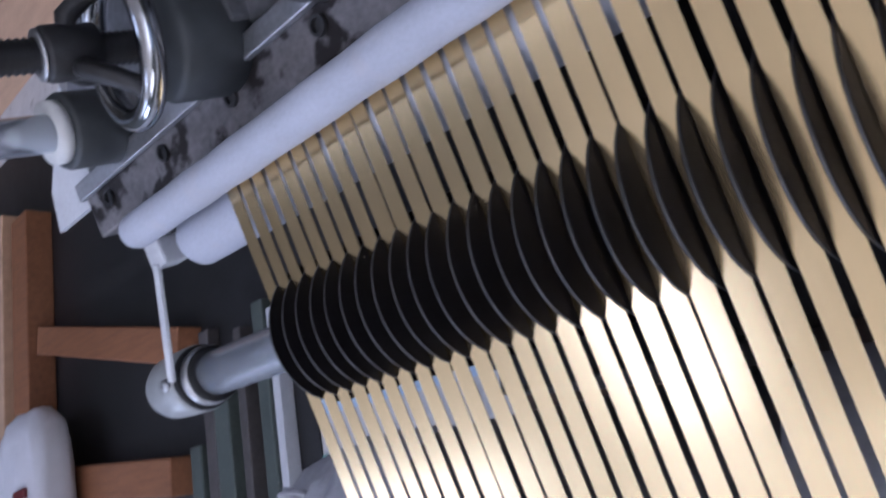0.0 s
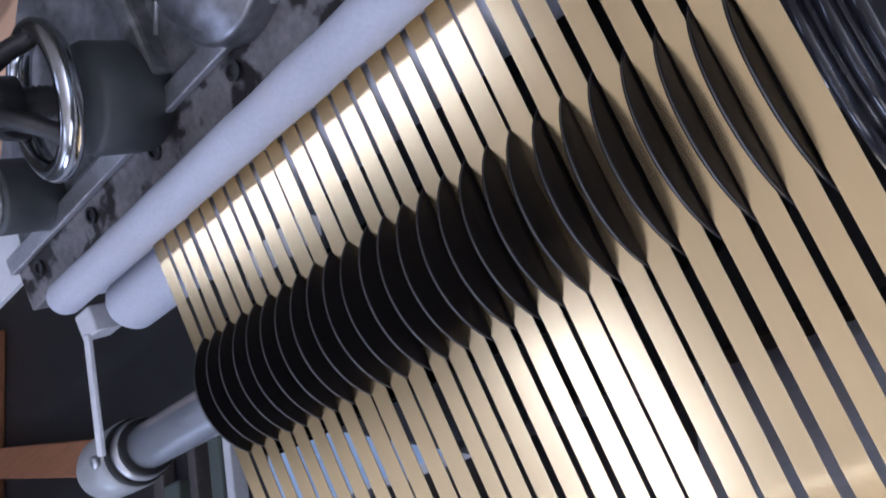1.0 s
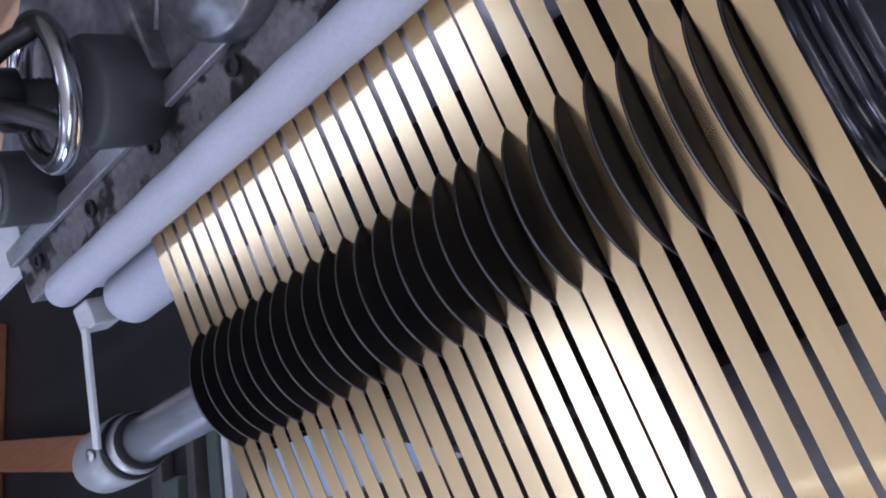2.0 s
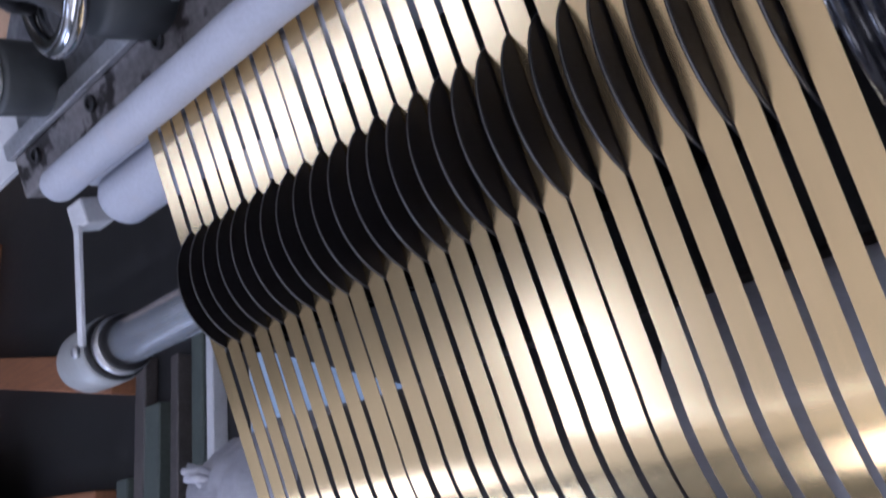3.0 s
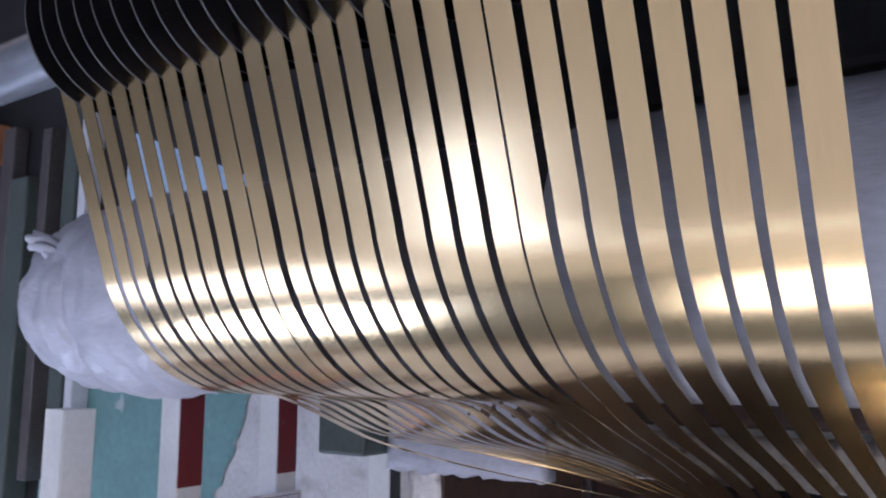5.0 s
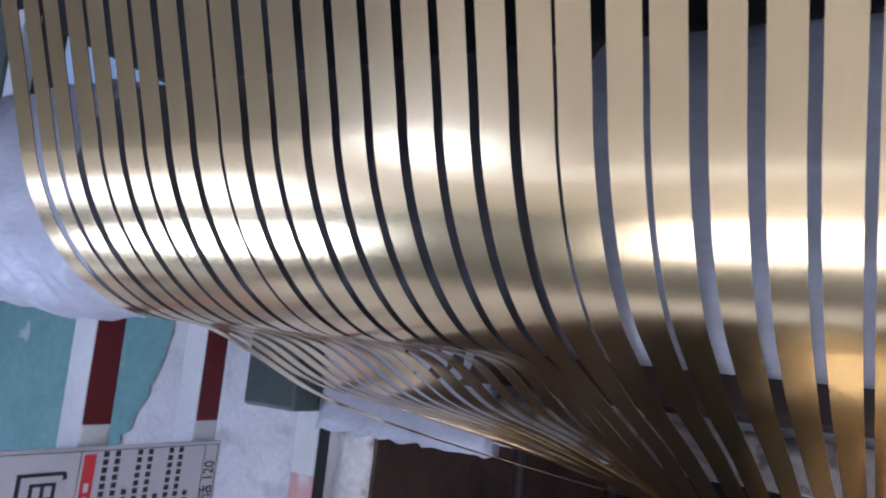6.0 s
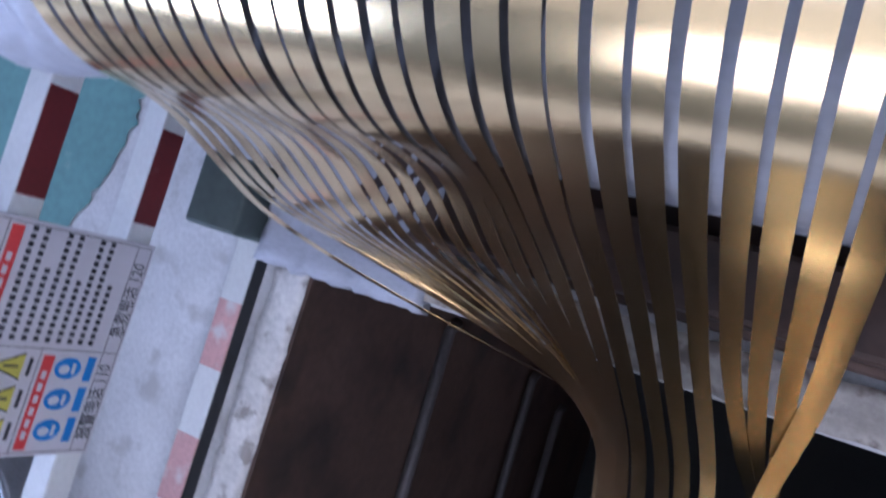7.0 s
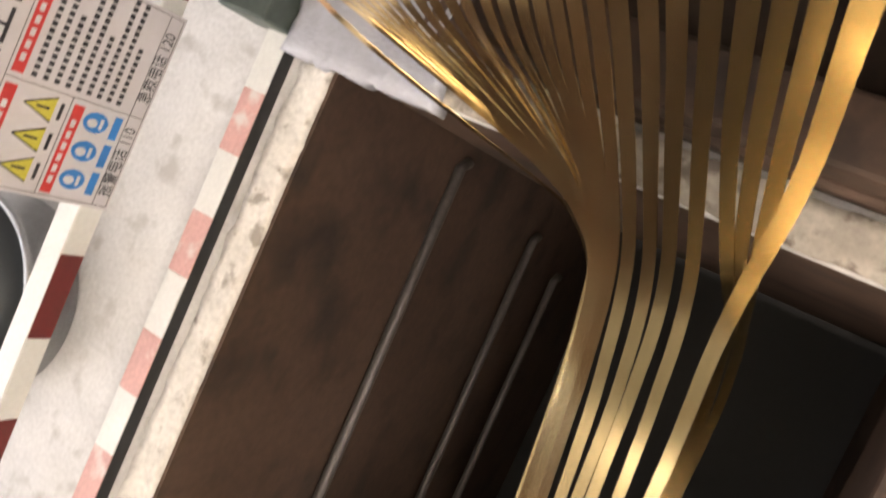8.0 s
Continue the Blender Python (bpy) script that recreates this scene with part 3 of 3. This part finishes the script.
def guide_rod(x, y):
    o = empty("guide_rod", LINE @ Matrix.Translation((x, y, 0.59)), "steel guide rod standing in a dull grey bushing", "guide rod")
    bm = bmesh.new()
    lathe(bm, [(0.044, 0.0), (0.044, 0.085), (0.042, 0.089), (0.030, 0.090)], Matrix.Identity(4), 44)
    part("bushing", bm, GREYCYL, o, "", True)
    bm = bmesh.new()
    lathe(bm, [(0.028, 0.09), (0.036, 0.0905), (0.036, 0.102), (0.020, 0.103)], Matrix.Identity(4), 36)
    part("collar", bm, WHITEP, o, "white plastic collar", True)
    bm = bmesh.new()
    lathe(bm, [(0.0215, 0.10), (0.0215, 0.31), (0.019, 0.313)], Matrix.Identity(4), 36)
    part("rod", bm, CHROME, o, "bright steel rod", True)


guide_rod(-0.165, 0.318)


def black_hub():
    o = empty("end_hub", LINE @ Matrix.Translation((0.8, 0, 0.5545)), "gloss black ribbed hub on the shaft's end", "hub")
    bm = bmesh.new()
    R = 0.098
    lathe(bm, [(0.03, -0.168), (R + 0.006, -0.166), (R + 0.006, -0.160), (R, -0.159), (R, -0.154), (R + 0.006, -0.153), (R + 0.006, -0.147), (R, -0.146), (R, -0.141), (R + 0.005, -0.140), (R + 0.005, -0.133), (R - 0.004, -0.130), (R - 0.004, 0.15), (0.05, 0.16)], along_x(0, 0, 0), 72)
    for f in bm.faces:
        f.smooth = False
    part("drum", bm, BLACKPAINT, o, "", True)
    for i in range(3):
        bm = bmesh.new()
        box(bm, -0.10, 0.12, -0.012, 0.012, 0.090, 0.0985, 0.003, Matrix.Rotation(radians(-8 + 16 * i), 4, "X"))
        part("bar", bm, DARK, o)


black_hub()


# ---- the bed under the run ----
def machine_bed():
    o = empty("machine_bed", Matrix.Translation((0.4, 0, 0)), "dark oily steel bed under the strip run", "machine bed")
    inv = Matrix.Translation((-0.4, 0, 0))
    for name, b, mat in (("base_plate", (-0.05, 1.1, -0.60, 0.2, 0.0, 0.05), PITWALL), ("cross_beam", (0.02, 1.1, -0.30, -0.12, 0.05, 0.50), DARK), ("rear_beam", (-0.02, 1.1, -0.11, 0.19, 0.05, 0.60), DARK), ("side_frame", (0.72, 0.80, -0.56, -0.31, 0.05, 0.42), DARK), ("roller_post", (0.93, 0.98, -0.52, -0.41, 0.05, 0.62), DARK), ("hub_post", (0.88, 0.94, -0.26, -0.16, 0.05, 0.70), DARK), ("front_rail", (0.13, 0.9, -0.59, -0.50, 0.05, 0.13), PITWALL), ("side_plate", (-0.33, -0.052, -0.43, 0.2, 0.0, 0.05), PITWALL), ("plinth", (-0.30, 0.98, 0.21, 0.56, 0.0, 0.44), HOUSING)):
        bm = bmesh.new()
        box(bm, *b, 0.008, inv)
        part(name, bm, mat, o)


machine_bed()

# added dark slab that keeps the floor seen between the strips black
bm = bmesh.new()
tray = ((-0.335, -0.225), (-0.335, 0.40), (-1.05, 0.40), (-1.05, 0.06))
low_ring, top_ring = ([bm.verts.new((x, y, z)) for x, y in tray] for z in (0.0, 0.05))
bm.faces.new(low_ring)
bm.faces.new(top_ring)
for i in range(4):
    bm.faces.new((low_ring[i], low_ring[(i + 1) % 4], top_ring[(i + 1) % 4], top_ring[i]))
bmesh.ops.bevel(bm, geom=list(bm.edges), offset=0.006, segments=2, affect="EDGES", profile=0.5)
tagged(finish("dark_slab", bm, DARK), "low dark slab added over the floor beside the machine bed", "tray")


# cool daylight on the white floor, painted as a thin pale blue patch
bm = bmesh.new()
box(bm, -1.05, -0.345, -0.20, 0.10, 0.0, 0.004)
tagged(finish("daylight_patch", bm, DAYLITFLOOR), "thin pale blue patch standing in for daylight on the floor", "sheet")


# ---- pit rim, kerb and guard rail ----
def spot(p, along, side=0.0, z=0.0):
    """A point along the pit's edge from p, moved to the side away from the pit."""
    n = Vector((EDGE.y, -EDGE.x, 0))
    return Vector((p[0], p[1], z)) + EDGE * along + n * side


def edge_frame(p):
    """x runs along the pit's edge, y away from the pit, z up."""
    n = Vector((EDGE.y, -EDGE.x, 0))
    return Matrix(((EDGE.x, n.x, 0, p[0]), (EDGE.y, n.y, 0, p[1]), (0, 0, 1, p[2]), (0, 0, 0, 1)))


def rough_slab(name, x0, x1, y0, y1, z0, z1, m, material, label, amount, cells):
    bm = bmesh.new()
    nx, ny = cells
    top = [[bm.verts.new(m @ Vector((x0 + (x1 - x0) * i / nx, y0 + (y1 - y0) * j / ny + (amount * noise.noise(Vector((i * 0.9, 3.1, z1))) if j in (0, ny) else 0), z1 + amount * noise.noise(Vector((i * 0.8, j * 1.7, 1.3)))))) for j in range(ny + 1)] for i in range(nx + 1)]
    for i in range(nx):
        for j in range(ny):
            bm.faces.new((top[i][j], top[i + 1][j], top[i + 1][j + 1], top[i][j + 1]))
    border = [top[i][0] for i in range(nx + 1)] + [top[nx][j] for j in range(1, ny + 1)] + [top[i][ny] for i in range(nx - 1, -1, -1)] + [top[0][j] for j in range(ny - 1, 0, -1)]
    low = [bm.verts.new((v.co.x, v.co.y, z0)) for v in border]
    for i in range(len(border)):
        bm.faces.new((border[i], border[(i + 1) % len(border)], low[(i + 1) % len(border)], low[i]))
    bm.faces.new(low)
    return tagged(finish(name, bm, material, smooth=True), label, "kerb", kind="structure")


PITC = (-0.108, -0.68, 0.0)
rough_slab("pit_kerb", 0.0, 2.1, 0.004, 0.066, -0.03, 0.012, edge_frame(PITC), ROUGHCON, "crumbling pale concrete edge of the pit", 0.008, (90, 4))
rough_slab("pit_lip", 0.02, 1.2, 0.004, 0.068, -0.03, 0.03, Matrix.Translation(PITC), SHADEDCON, "rough pale concrete lip of the pit", 0.008, (50, 4))
bm = bmesh.new()
n0 = edge_frame(PITC)
box(bm, 0.0, 2.1, -0.004, 0.003, -0.22, 0.006, 0, n0)
tagged(finish("pit_trim", bm, PITWALL), "rusty steel angle along the pit's edge", "trim", kind="structure")


def banded_rail(name, along0, along1, side, z0, z1, w, label, shift, capped=False):
    """Square tube in red and white bands, each band a piece; capped: worn paint on the top face, the tube below
    coloured dark for its sides' shade.
    """
    o = empty(name, edge_frame((*spot(PITC, 0, side)[:2], 0)), label, "rail", "banded guard rails")
    if capped:
        bm = bmesh.new()
        box(bm, along0, along1, 0, w, z0, z1 - 0.004, 0.002)
        part("tube", bm, DARK, o, "tube darkened for the shade on its sides")
    x, i = along0, shift
    while x < along1 - 0.02:
        e = min(along1, x + (0.11 if capped else 0.14))
        bm = bmesh.new()
        box(bm, x, e, 0, w, z1 - 0.004 if capped else z0, z1, 0.001)
        red, pale = (PINK, WHITEP) if capped else (REDP, WHITEP)
        part("band", bm, red if i % 2 else pale, o, "faded red band" if i % 2 else "")
        if not capped:
            bm = bmesh.new()
            box(bm, x, e, 0.001, w - 0.001, z1, z1 + 0.002)
            part("top_paint", bm, WHITEP, o, "white painted top face")
        x, i = e, i + 1
    return o


banded_rail("kerb_rail", -0.02, 2.1, 0.092, 0.0, 0.034, 0.045, "low tube rail with worn red and white top and shade-darkened sides", 0, True)
for z, sh in ((0.172, 0), (0.362, 0), (0.535, 0)):
    banded_rail("guard_rail", -0.105 if z > 0.5 else -0.27, 2.1, 0.176, z, z + 0.042, 0.042, "square guard rail tube banded red and white", sh)
for a, top in ((-0.265, 0.41), (1.0, 0.60), (2.05, 0.60)):
    bm = bmesh.new()
    box(bm, a, a + 0.04, 0.219, 0.255, 0.0, top, 0.003, edge_frame(PITC))
    tagged(finish("rail_post", bm, WHITEP), "white square post carrying the guard rails", "post", "rail posts")


# ---- warning board ----
def warning_board():
    tr, bl = Vector((-0.264, -0.712, 0.178)), Vector((-0.272, -1.028, 0.178))
    xa = (tr - bl).normalized()
    za = Vector((-0.05, 0, 1)).normalized()
    # board frame: x along the lines of text, y up, z out towards the pit
    zo = xa.cross(za)
    m = Matrix(((xa.x, za.x, zo.x, bl.x), (xa.y, za.y, zo.y, bl.y), (xa.z, za.z, zo.z, bl.z), (0, 0, 0, 1)))
    m = m @ Matrix.Diagonal((0.8, 1.08, 1, 1))
    o = empty("warning_board", m, "printed white confined-space warning board hung on the guard rail", "sign")
    W, H, K = 0.39, 0.37, 0.70
    bm = bmesh.new()
    box(bm, 0, W, 0, H, -0.004, 0, 0.001)
    part("board", bm, SIGNW, o)

    def bars(name, rects, material, z=0.0006, label=""):
        groups = [[r] for r in rects] if name == "red_band" else [[r for r in rects if r[2] == y] for y in sorted({r[2] for r in rects})] if name == "text_line" else [rects]
        for g in groups:
            bm = bmesh.new()
            for x0, x1, y0, y1 in g:
                box(bm, x0, x1, y0 * K, y1 * K, 0.0001, z)
            part(name, bm, material, o, label)

    def text(name, body, size, x, y, material):
        c = bpy.data.curves.new(name, "FONT")
        c.body, c.size, c.extrude = body, size, 0.0003
        c.align_x, c.align_y = "CENTER", "CENTER"
        c.materials.append(material)
        ob = new(name, c)
        dg = bpy.context.evaluated_depsgraph_get()
        me = bpy.data.meshes.new_from_object(ob.evaluated_get(dg))
        bpy.data.objects.remove(ob)
        ob = new(name, me)
        ob.parent = o
        ob.location = (x, y, 0.0005)
        return ob

    line = 0.0012
    bars("border", [(0.006, W - 0.006, 0.006, 0.006 + line), (0.006, W - 0.006, (H - 0.008) / K, (H - 0.007) / K), (0.006, 0.0072, 0.006, (H - 0.007) / K), (W - 0.0072, W - 0.006, 0.006, (H - 0.007) / K), (0.006, W - 0.006, 0.300, 0.3012), (0.006, W - 0.006, 0.038, 0.0392), (0.186, 0.1872, 0.038, 0.300), (0.186, 0.1872, 0.006, 0.038), (0.006, 0.186, 0.165, 0.1662)], INK, 0.0005, "thin black frame lines")
    text("heading", "有限空间", 0.068, 0.225, 0.250, INK)
    text("heading", "未经许可", 0.068, 0.20, 0.325, INK)
    bars("red_band", [(0.012, 0.176, 0.272, 0.294), (0.196, 0.378, 0.272, 0.294), (0.012, 0.176, 0.136, 0.158)], SIGNRED, 0.0006, "red title bands")
    rnd = random.Random(5)
    rects = []
    for j in range(9):
        y = 0.248 - j * 0.0225
        x = 0.198
        end = 0.374 - (rnd.random() * 0.09 if j in (2, 5, 8) else 0.0)
        while x < end:
            rects.append((x, x + 0.0085, y, y + 0.010))
            x += 0.0125
    for j in range(3):
        rects += [(0.030 + 0.055 * j, 0.060 + 0.055 * j, 0.176, 0.183)]
    bars("text_line", rects, INK, 0.0005, "rows of small grey print")
    heads = []
    for x0 in (0.03, 0.215, 0.03):
        y = 0.279 if len(heads) < 12 else 0.143
        heads += [(x0 + 0.021 * i, x0 + 0.014 + 0.021 * i, y, y + 0.009) for i in range(6)]
    for j in range(3):
        bars("band_text", heads[6 * j:6 * j + 6], SIGNW, 0.0009, "pale characters on the red band")
    for j in range(3):
        bm = bmesh.new()
        x = 0.045 + 0.055 * j
        lo = [bm.verts.new((x + dx, 0.135 + dy * 0.8, 0.0001)) for dx, dy in ((-0.022, 0), (0.022, 0), (0, 0.052))]
        hi = [bm.verts.new(v.co + Vector((0, 0, 0.0005))) for v in lo]
        bm.faces.new(hi)
        for i in range(3):
            bm.faces.new((lo[i], lo[(i + 1) % 3], hi[(i + 1) % 3], hi[i]))
        t = part("hazard_mark", bm, SIGNYEL, o, "yellow triangular hazard mark")
        bm = bmesh.new()
        box(bm, x - 0.002, x + 0.002, 0.141, 0.160, 0.0006, 0.0009)
        for sx in (-1, 1):
            box(bm, -0.0012, 0.0012, 0, 0.046, 0.0006, 0.0009, 0, Matrix.Translation((x + sx * 0.022, 0.135, 0)) @ Matrix.Rotation(sx * radians(28), 4, "Z"))
        part("mark", bm, INK, t)
        bm = bmesh.new()
        lathe(bm, [(0.019, 0.0001), (0.019, 0.0006)], Matrix.Translation((x, 0.072, 0)), 28)
        c = part("duty_mark", bm, SIGNBLUE, o, "round blue duty mark")
        bm = bmesh.new()
        lathe(bm, [(0.008, 0.0007), (0.008, 0.0009)], Matrix.Translation((x - 0.002, 0.077, 0)), 16)
        box(bm, x - 0.010, x + 0.009, 0.061, 0.066, 0.0007, 0.0009)
        part("mark", bm, SIGNW, c)
        bm = bmesh.new()
        box(bm, x - 0.022, x + 0.022, 0.034, 0.046, 0.0001, 0.0006)
        part("duty_caption", bm, SIGNBLUE, o)
    text("phone_line", "报警电话 110", 0.024, 0.096, 0.0155, INK)
    text("phone_line", "急救电话 120", 0.024, 0.285, 0.0155, INK)


warning_board()

# ---- floor things beyond the guard rail ----
bm = bmesh.new()
pts = []
for i in range(26):
    a = i / 25
    pts.append((-0.575 - 0.13 * a * a + 0.025 * noise.noise(Vector((i * 0.7, 0, 0))), -0.46 - 0.36 * a, 0.004))
pts += [(-1.6, -1.05, 0.004), (-1.6, -0.30, 0.004), (-0.6, -0.30, 0.004)]
bm.faces.new([bm.verts.new(p) for p in pts])
tagged(finish("floor_paint", bm, TEAL), "worn green floor paint with a ragged edge", "floor paint", kind="structure")


def steel_drum():
    o = empty("round_base", Matrix.Translation((-0.61, -1.31, 0)), "grey steel drum with a rolled rim on the floor", "drum")
    bm = bmesh.new()
    lathe(bm, [(0.16, 0.0), (0.185, 0.004), (0.185, 0.10), (0.19, 0.105), (0.19, 0.113), (0.183, 0.116), (0.176, 0.11), (0.176, 0.09)], Matrix.Identity(4), 56)
    part("shell", bm, ZINC, o, "", True)
    bm = bmesh.new()
    lathe(bm, [(0.03, 0.094), (0.175, 0.092)], Matrix.Identity(4), 56)
    part("lid", bm, GREYCYL, o, "", True)


steel_drum()

# column foot and the film-covered block at the pit's corner
bm = bmesh.new()
box(bm, -0.30, -0.197, -0.668, -0.55, 0.0, 0.106, 0.006)
tagged(finish("column_foot", bm, GREENGREY), "green-grey steel foot at the pit's corner", "machine foot")
rough_slab("film_block", -0.194, 0.10, -0.692, -0.44, 0.0, 0.05, Matrix.Identity(4), WRAP, "pale grout block under torn plastic film", 0.014, (24, 12))


def flat_bar(p, q, w, z0, z1, name, material, label, category, group=""):
    """A bar from p to q on the plan."""
    a, b = Vector((*p, 0)), Vector((*q, 0))
    t = b - a
    m = Matrix.Translation((a + b) / 2) @ t.to_track_quat("X", "Z").to_matrix().to_4x4()
    bm = bmesh.new()
    box(bm, -t.length / 2, t.length / 2, -w / 2, w / 2, z0, z1, min(0.006, w * 0.1), m)
    return tagged(finish(name, bm, material), label, category, group)


# dark matting and stored goods left of the line
bm = bmesh.new()
box(bm, -3.9, -1.06, -0.40, 1.5, 0.0, 0.006)
box(bm, -3.9, -1.35, -0.95, -0.40, 0.0, 0.006)
tagged(finish("floor_mat", bm, DARK), "dark oily matting on the floor beside the line", "mat")
flat_bar((-2.9, 0.40), (-1.64, 0.11), 0.12, 0.006, 0.09, "timber_beam", WOOD, "orange-brown timber beam of a storage crate", "timber", "crate timbers")
flat_bar((-2.9, -0.20), (-1.74, -0.28), 0.12, 0.006, 0.09, "timber_beam", WOOD, "orange-brown timber beam of a storage crate", "timber", "crate timbers")
flat_bar((-3.02, 1.0), (-3.02, -0.7), 0.20, 0.006, 0.12, "timber_post", WOOD, "broad orange-brown timber post", "timber", "crate timbers")
flat_bar((-3.28, 1.05), (-3.28, -0.7), 0.26, 0.006, 0.15, "plywood_board", PALEWOOD, "pale plywood board beside the crate", "board")
for i, (x, y, ln, w, h, mat) in enumerate(((-1.17, 0.12, 0.9, 0.035, 0.05, WHITEBAR), (-1.25, 0.16, 0.9, 0.06, 0.04, GREENGREY), (-1.335, 0.10, 0.9, 0.04, 0.06, PIPE), (-1.44, -0.02, 0.85, 0.085, 0.07, GREENGREY), (-1.55, 0.14, 0.95, 0.06, 0.05, PIPE), (-1.65, -0.20, 0.7, 0.07, 0.05, GREENGREY))):
    flat_bar((x, y), (x, y - ln), w, 0.006, h, "steel_bar", mat, "pale painted flat bar lying beside the line" if i == 0 else "dull grey steel section stored on the floor", "steel section", "stored steel sections")


def sack():
    bm = bmesh.new()
    bmesh.ops.create_uvsphere(bm, u_segments=28, v_segments=18, radius=1)
    for v in bm.verts:
        x, y, z = v.co
        f = lambda c: math.copysign(abs(c) ** 0.55, c)
        v.co = Vector((f(x) * 0.26, f(y) * 0.38, f(z) * 0.085)) + Vector((0, 0, 0.10)) + Vector(v.co) * 0.02 * noise.noise(v.co * 4)
    o = empty("sack", pose(-2.66, -0.31, 0.083, 0, 0, 5), "white woven sack with red print", "sack")
    part("bag", bm, BAGW, o, "", True)
    bm = bmesh.new()
    for j in range(5):
        box(bm, 0.05, 0.17, -0.20 + j * 0.06, -0.165 + j * 0.06, 0.182, 0.196, 0.002)
    part("print", bm, REDP, o, "red printed bars")


sack()
flat_bar((-5.2, 2.9), (-1.3, 2.9), 2.2, 0.0, 0.3, "wooden_crate", PALEWOOD, "pale plywood crate behind the slitter", "crate")
flat_bar((-2.5, 2.3), (-2.2, 2.3), 0.16, 0.0, 0.42, "red_box", REDP, "small red painted box by the crate", "box")

# pipes on the pit's side wall
PIPES = (((-0.098, -0.72, -0.55), (-0.07, -2.6, -0.55), 0.013), ((-0.085, -0.82, -1.2), (-0.06, -2.6, -1.2), 0.013), ((-0.06, -0.92, -1.5), (-0.04, -2.6, -1.5), 0.013))
for (x, y, z), (x2, y2, z2), r in PIPES:
    bm = bmesh.new()
    tube_path(bm, [(x, y, z - 0.03), (x, y - 0.02, z), (x2, y2, z2)], r, 14)
    tagged(finish("pit_pipe", bm, PIPE, smooth=True), "thin grey pipe running along the pit", "pipe", "pit pipes")
bm = bmesh.new()
box(bm, 0.84, 0.98, -2.3, -0.75, -0.5, -0.2, 0.01)
tagged(finish("pit_timber", bm, PITWALL), "brown timber fender in the pit", "timber")


# ---- motion: the running strips wander a little sideways ----
def motions():
    rnd = random.Random(11)
    for ob in [o for o in scene.objects if o.name.startswith("brass_strip")]:
        rows = []
        for t in (0.0, 1.0, 2.3, 3.2, 4.1, 4.6, 5.4, 6.3, 7.1, 8.0):
            rows.append((t, LINE @ pose(rnd.uniform(-0.0009, 0.0009), 0, 0)))
        walk(ob, rows)


motions()
